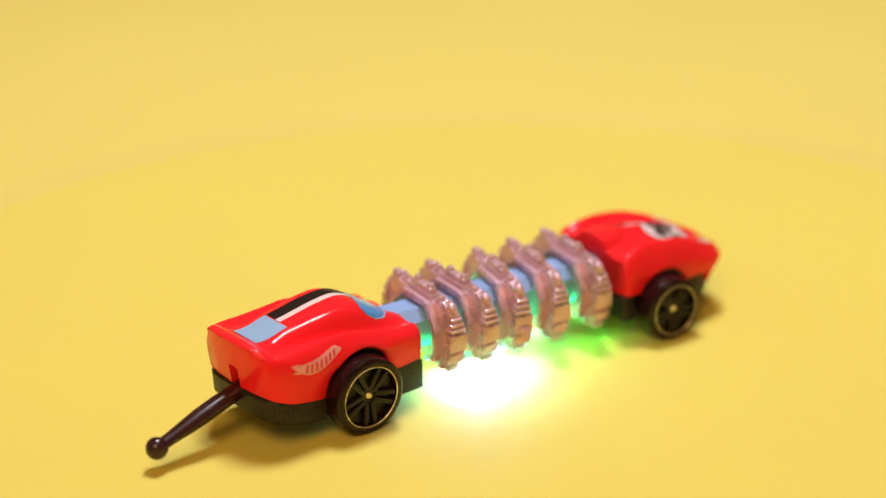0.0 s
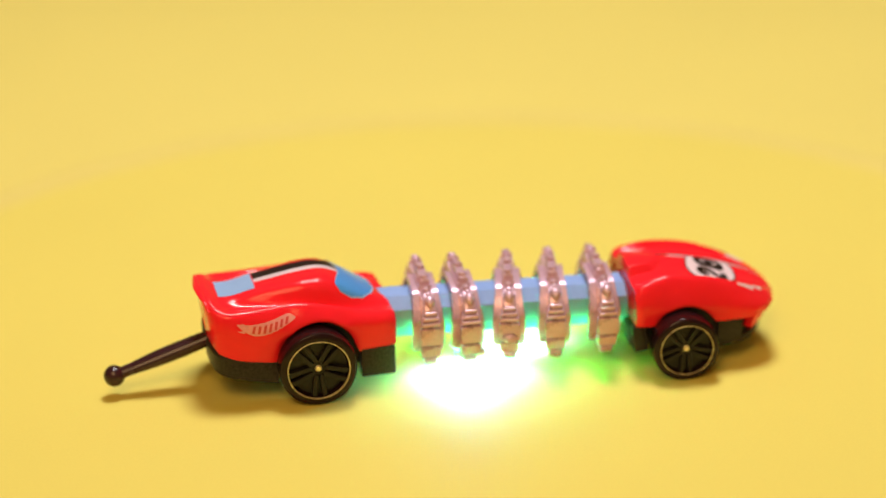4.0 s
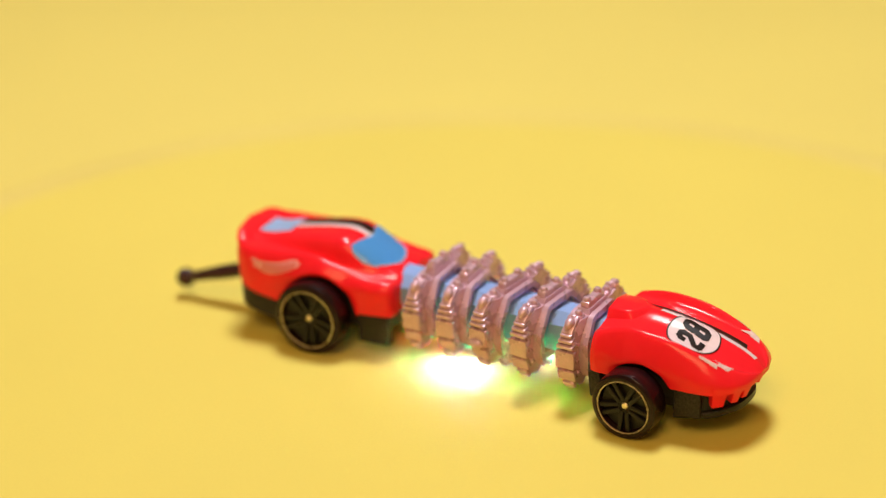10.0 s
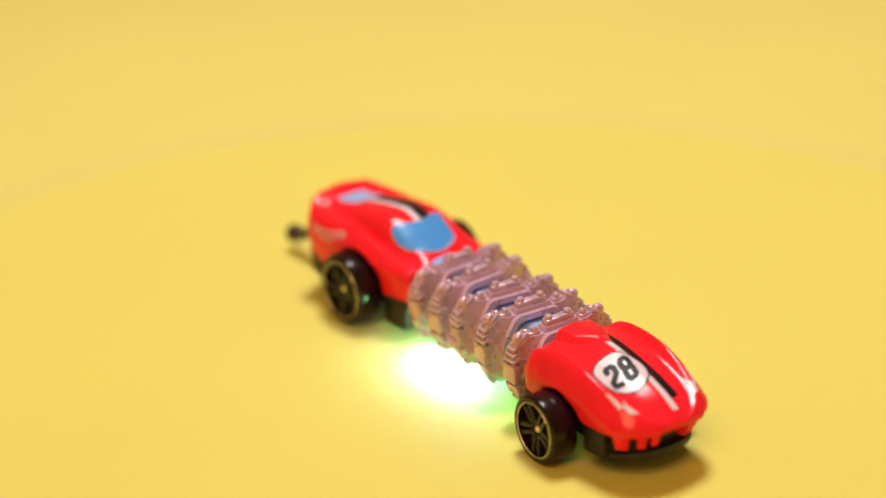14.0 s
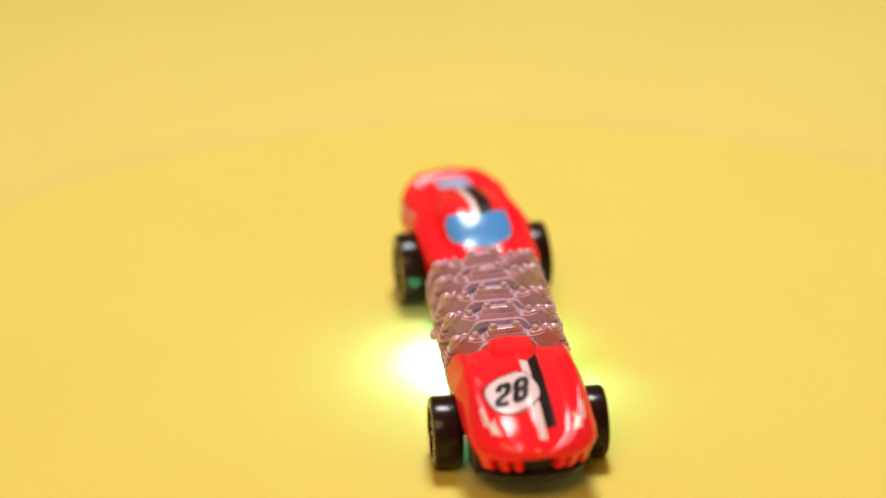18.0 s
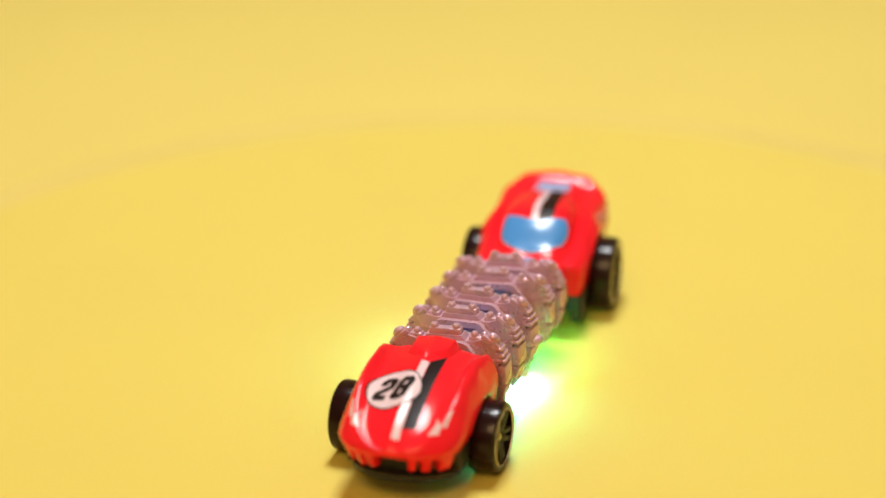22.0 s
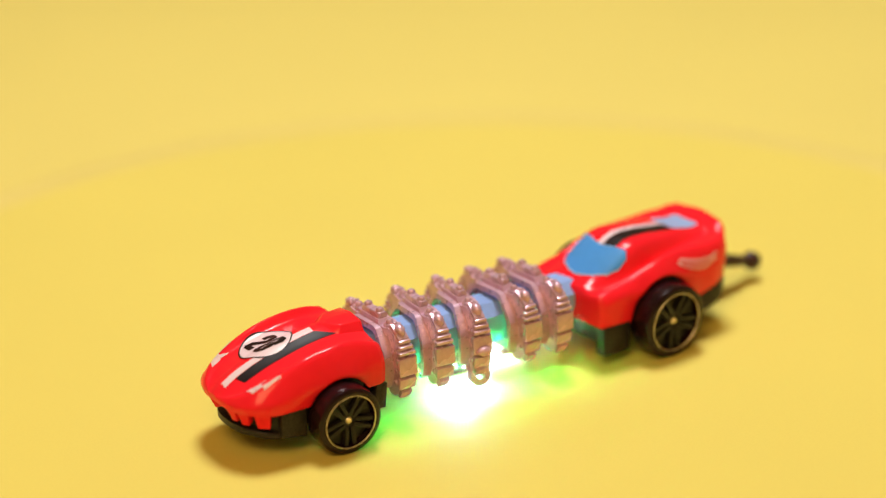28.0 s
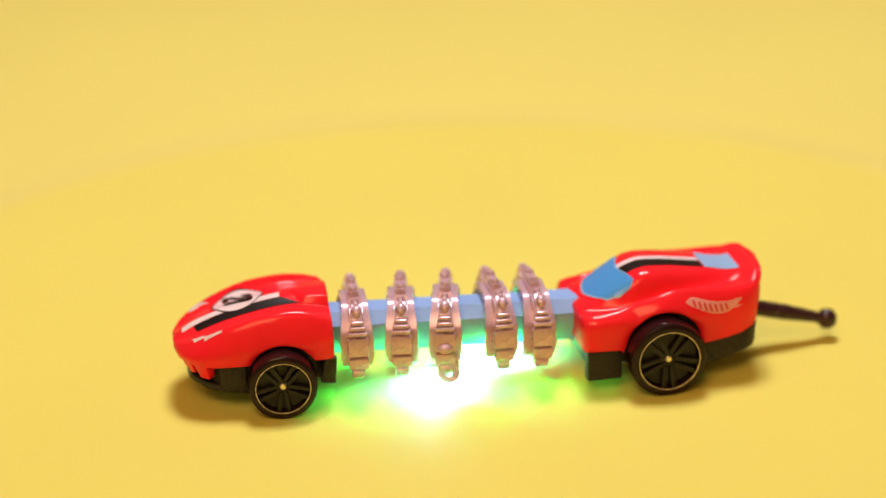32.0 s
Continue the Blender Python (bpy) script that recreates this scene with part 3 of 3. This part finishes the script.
def front_car(toy):
    body = part("front_body", FRONT.mesh(72), RED, toy, "glossy red plastic front half of a race car", FRONT_AT, angle=42)
    top = FRONT.top
    part("black_stripe", patch(lambda u, v: (-1.0 - 4.5 * v + (21.4 + 3.6 * v) * u, 1.9 + 2.7 * v), top, 40, 6), BLACK_INK, body)
    part("white_stripe", patch(lambda u, v: (-0.8 + 24.0 * u, 0.0 + 1.8 * v), top, 40, 3), WHITE_INK, body)

    def disc(r0, r1):
        return lambda u, v: (9.2 + (r0 + (r1 - r0) * v) * math.cos(2 * math.pi * u), -3.5 + (r0 + (r1 - r0) * v) * math.sin(2 * math.pi * u))

    roundel = part("roundel", patch(disc(0.0, 6.15), top, 64, 24, 0.16), WHITE_INK, body, "white race roundel")
    part("roundel_rim", patch(disc(6.1, 6.45), top, 48, 2, 0.19), BLACK_INK, roundel)
    number_decal(body, 9.2, -3.5, top)
    for s in (-1, 1):
        lamp = part("headlight", patch(lambda u, v, s=s: (17.9 + 2.6 * u + 0.7 * (1 - v), s * (8.4 - 0.6 * u + 2.2 * v)), top, 10, 8, 0.14), SILVER_INK, body, "worn silvery headlight print")
        part("headlight_arm", patch(lambda u, v, s=s: (13.9 + 4.3 * u, s * (11.2 - 0.9 * u + (0.5 + 0.5 * u) * v)), top, 14, 4, 0.17), SILVER_INK, lamp)
        part("headlight_spur", patch(lambda u, v, s=s: (16.2 + 2.2 * u, s * (8.7 + (0.15 + 0.9 * u) * v)), top, 8, 3, 0.17), SILVER_INK, lamp)
        part("front_skirt", box(6.4, 3.0, 6.8, 0.4), BLACK, body, "grained black plastic sill", at(11.8, s * 11.9, 8.5, 0, 0, s * -6))
        part("rear_skirt", box(3.6, 3.0, 6.6, 0.4, taper=0.85), BLACK, body, "grained black plastic sill", at(-11.2, s * 12.7, 8.9, 0, -8, 0))
    # raised wedge at the back of the bonnet
    part("bonnet_scoop", scoop_mesh(), RED, body)
    # fangs hanging before the open mouth; a near-black plate stands in for its shade
    for y, x, wide, drop in ((4.9, 23.2, 2.4, 3.7), (7.8, 21.9, 2.8, 4.1), (11.3, 19.0, 4.2, 4.5)):
        for s in (-1, 1):
            part("tooth", tooth_mesh(3.4, wide, drop), RED, body, m=at(x, s * y, 13.4, 0, 0, s * (8 + 3.6 * y)))
    part("mouth_backing", nose_plate(20.6, 5.5, 12.9, 0.8, 0.0), DARK, body)
    part("splitter", nose_plate(22.6, 3.4, 5.0, 1.0, 0.17), BLACK, body, "black chin splitter rising to the nose")
    part("chassis_plate", box(26, 21, 5, 0.5), BLACK, body, m=at(0, 0, 8.0))
    part("wheel_well", box(16.5, 23.5, 8.5, 0.5), DARK, body, m=at(0, 0, 12.6))
    part("axle", lathe([(0.8, -17), (0.8, 17)], 12), DARK, body, m=at(0, 0, 7.8))
    part("rear_bulkhead", box(1.0, 24, 9, 0.4), RED, body, m=at(-11.9, 0, 16.5))
    for s in (-1, 1):
        wheel(toy, FRONT_AXLE @ at(-0.3, s * 20.1, 8.25 - LIFT), 8.25, 6.8, s > 0, 0.785)
    return body


def tooth_mesh(depth, wide, drop):
    """A fang that narrows and leans back towards its tip."""
    bm = box(depth, wide, drop + 1.6, 0.35, (0, 0, -drop / 2))
    for v in bm.verts:
        k = max(0.0, min(1.0, -v.co.z / drop))
        v.co.x = v.co.x * (1 - 0.3 * k) - 1.6 * k
        v.co.y *= 1 - 0.3 * k
    return bm


def scoop_mesh():
    """The raised arrow-shaped wedge at the back of the bonnet."""
    bm = bmesh.new()
    base = [(-12.2, -6.8, 21.0), (-12.2, 6.8, 21.0), (-5.2, 5.8, 21.8), (0.4, 0, 23.4), (-5.2, -5.8, 21.8)]
    lid = [(-12.3, -4.6, 24.6), (-12.3, 4.6, 24.6), (-7.0, 4.1, 24.7), (-3.6, 0, 24.9), (-7.0, -4.1, 24.7)]
    lo, hi = [bm.verts.new(p) for p in base], [bm.verts.new(p) for p in lid]
    bm.faces.new(lo)
    # the lid rises to a low ridge along the middle
    ridge = bm.verts.new((-12.3, 0, 25.3)), bm.verts.new((-6.5, 0, 25.1))
    bm.faces.new((hi[0], ridge[0], ridge[1], hi[4]))
    bm.faces.new((ridge[0], hi[1], hi[2], ridge[1]))
    bm.faces.new((hi[4], ridge[1], hi[3]))
    bm.faces.new((ridge[1], hi[2], hi[3]))
    for i in range(1, 5):
        j = (i + 1) % 5
        bm.faces.new((lo[i], lo[j], hi[j], hi[i]))
    bm.faces.new((lo[0], lo[1], hi[1], ridge[0], hi[0]))
    bmesh.ops.bevel(bm, geom=bm.edges[:], offset=0.22, segments=2, profile=0.5, affect="EDGES", clamp_overlap=True)
    return bm


def nose_plate(reach, z0, z1, bevel, rise):
    """A plate with the nose's rounded plan; it rises to the front."""
    pts = [(8.0, -12.0)]
    for i in range(17):
        y = -11.6 + 23.2 * i / 16
        pts.append((reach - 0.022 * y * y - 0.0002 * y**4, y))
    pts.append((8.0, 12.0))
    bm = bmesh.new()
    rows = [[bm.verts.new((x, y, z + (x - 8.0) * rise)) for x, y in pts] for z in (z0, z1)]
    for row in rows:
        bm.faces.new(row)
    n = len(pts)
    for i in range(n):
        bm.faces.new((rows[0][i], rows[0][(i + 1) % n], rows[1][(i + 1) % n], rows[1][i]))
    edges = [e for e in bm.edges if e.verts[0].co.xy != e.verts[1].co.xy]
    bmesh.ops.bevel(bm, geom=edges, offset=bevel * 0.4, segments=2, profile=0.5, affect="EDGES", clamp_overlap=True)
    return bm


# unseen helpers for the underglow: two hooded drums under the rings (place and size); side drums inside the feet of the
# rings
LAMPS = (((-6.2, -6.7, 4.6), 1.05), ((7.4, 5.6, 4.6), 0.66))
HOOD, LEAN = 3.2, 12
SIDE_Y, SIDE_Z, CYCLE = 6.3, 6.8, 4.65
RING_X = (-17.1, -7.6, 4.5, 15.45, 27.0)


def hood(toy, name, x, y, z, half, r, lo, hi):
    """An added close shell along x that shapes a drum's light, between two angles from +y towards +z."""
    arc = [math.radians(lo + (hi - lo) * k / 18) for k in range(19)]
    leaf = [(r * 1.4 * math.cos(a), r * 1.4 * math.sin(a)) for a in arc] + [(r * 1.12 * math.cos(a), r * 1.12 * math.sin(a)) for a in arc[::-1]]
    return part(name, extrude(leaf, half, 0), SILVER, toy, m=at(x, y, z))


def sector_drum(name, half, r, sectors, mats, toy, label, m, n=60):
    """A drum along x whose skin is split into glowing sectors, each (from, to, material) in shares of a turn."""
    bm = bmesh.new()
    rows = [[bm.verts.new((x, r * math.sin(2 * math.pi * i / n), -r * math.cos(2 * math.pi * i / n))) for i in range(n)] for x in (-half, half)]
    for i in range(n):
        f = bm.faces.new((rows[0][i], rows[0][(i + 1) % n], rows[1][(i + 1) % n], rows[1][i]))
        f.material_index = next(c for a, b, c in sectors if a <= (i + 0.5) / n < b)
    for row in rows:
        bm.faces.new(row).material_index = len(mats) - 1
    return part(name, bm, mats, toy, label, m)


def lamp_drum(toy, place, k):
    """An added light drum in a close hood, open below; turning, it shows dark, white and green sectors in turn."""
    x, y, z = place
    lean = math.copysign(LEAN, y)
    # hood, its ends and the stem are added to confine the light
    for end in (-1, 1):
        part("helper_hood_end", lathe([(0.1, 0.15), (0.84 * k, 0.15), (0.84 * k, -0.15), (0.1, -0.15)], 24, "x"), SILVER, toy, m=at(x + end * (HOOD * k + 0.2), y, z))
    hood(toy, "helper_hood", x, y, z, HOOD * k, 0.6 * k, -57 + lean, 237 + lean)
    part("helper_stem", box(1.2, 1.0, 5.2, 0.2), SILVER, toy, m=at(x, y, z + 3.1))
    sectors = [(0.0, 0.08, 4), (0.08, 0.17, 0), (0.17, 0.27, 1), (0.27, 0.42, 2), (0.42, 0.70, 3), (0.70, 0.80, 2), (0.80, 0.86, 1), (0.86, 0.91, 0), (0.91, 1.0, 4)]
    return sector_drum("helper_light_drum", HOOD * k, 0.6 * k, sectors, [GLOW_DIM, GLOW_WARM, GLOW_WHITE, GLOW_GREEN, DARK], toy, "added colour-changing light drum for the underglow beneath the tube", at(x, y, z))


def side_drum(toy, x, side):
    """An added light bar through the foot of a ring, no toy part; washes tube and rings in green, then red."""
    # the drum's pattern comes twice, so both slits of the hood show the same colour
    once = [(0.0, 0.07, 1), (0.07, 0.38, 2), (0.38, 0.78, 0), (0.78, 0.93, 2), (0.93, 1.0, 1)]
    sectors = [((a + k) / 2, (b + k) / 2, c) for k in (0, 1) for a, b, c in once]
    # one slit looks up at the tube, the other down and outwards
    for lo, hi in ((-116, 42), (80, 221)):
        if side > 0:
            lo, hi = 180 - hi, 180 - lo
        hood(toy, "helper_shade", x, side * SIDE_Y, SIDE_Z, 3.4, 0.55, lo, hi)
    return sector_drum("side_wash_drum", 3.4, 0.55, sectors, [SIDE_GREEN, SIDE_RED, DARK], toy, "added green and red light drum inside a ring", at(x, side * SIDE_Y, SIDE_Z), 40)


def red_wash_bead(toy, x, y):
    """A small red glow bead added under the belly to redden rings and floor."""
    part("red_wash_bead", lathe([(0.2, 0.3), (0.7, 0.2), (0.8, -0.2), (0.6, -0.7), (0.1, -0.9)], 16, "z"), WASH_RED, toy, "added red light bead that tints rings and floor", at(x, y, 8.2))


def spot_helper(toy, m, mat, label):
    """A small glow in a short nozzle, both added to throw the white spot."""
    cup = part("helper_nozzle", lathe([(0.9, 0.4), (1.0, 0.2), (1.0, -1.5), (0.8, -1.5), (0.75, 0)], 24, "z"), BLUE_TUBE, toy, "added light blue nozzle that shapes the white spot", m)
    part("led", lathe([(0.1, -0.2), (0.6, -0.15), (0.7, 0.05)], 20, "z"), mat, cup, label)
    return cup


def toy_car():
    toy = tagged(new("toy_race_car"), "long red toy race car with ringed blue tube, lit beneath", "toy car")
    rear_car(toy)
    front_car(toy)
    # octagonal tube between the halves
    a, b, mid = 5.9, 5.2, 14.0
    octo = [(a * 0.5, mid + b), (a, mid + b * 0.5), (a, mid - 0.9), (a * 0.62, mid - 5.4), (-a * 0.62, mid - 5.4), (-a, mid - 0.9), (-a, mid + b * 0.5), (-a * 0.5, mid + b)]
    part("tube", extrude(octo, 32, 0.4), BLUE_TUBE, toy, "light blue octagonal plastic tube", at(3.0, 0, 0))
    spot_helper(toy, at(-3.0, -4.0, 7.8, -5, 12, 0), LED_WHITE, "added white glow for the spot on the floor")
    turns = (3, 4, -6, -4, 1)
    for i, (x, turn) in enumerate(zip(RING_X, turns)):
        armour_ring(toy, at(x, 0.8, -1.5, 3.5, 0, turn), i == 2, [(0.6, -4.5, 1.8, 0.8), (-0.6, 10.4, 2.7, 1.05)] if i == 2 else [])
    for x in (-21.5, -12.4, 10.0):
        red_wash_bead(toy, x, 0)
    return toy, [lamp_drum(toy, place, k) for place, k in LAMPS], [(x, side, side_drum(toy, x, side)) for x in RING_X for side in (-1, 1)]


DISC = turntable()
TOY, DRUMS, SIDE_WASHES = toy_car()


def motions():
    """The turntable carries the toy round; the added light drums run through their colours once in 4.65 seconds."""
    def angle(t):
        return 37.094 - 6.4664 * t + 0.128 * ((t - 16) / 16) ** 2

    times = [k * 1.0 for k in range(33)]
    walk(DISC, [(t, pose(0, 0, 0, 0, 0, angle(t))) for t in times])
    walk(TOY, [(t, pose(0, 0, 0, 0, 0, angle(t)) @ at(4.053, 3.542, LIFT, 0, 0, -4.298)) for t in times])
    drum_times = [k * 0.8 for k in range(41)]
    for (place, k), drum in zip(LAMPS, DRUMS):
        walk(drum, [(t, at(*place, math.copysign(LEAN, place[1]) + (1.3 - t) / CYCLE * 360)) for t in drum_times])
    for x, side, drum in SIDE_WASHES:
        walk(drum, [(t, at(x, side * SIDE_Y, SIDE_Z, side * -150 + (1.3 - t) / CYCLE * 180)) for t in drum_times])


motions()
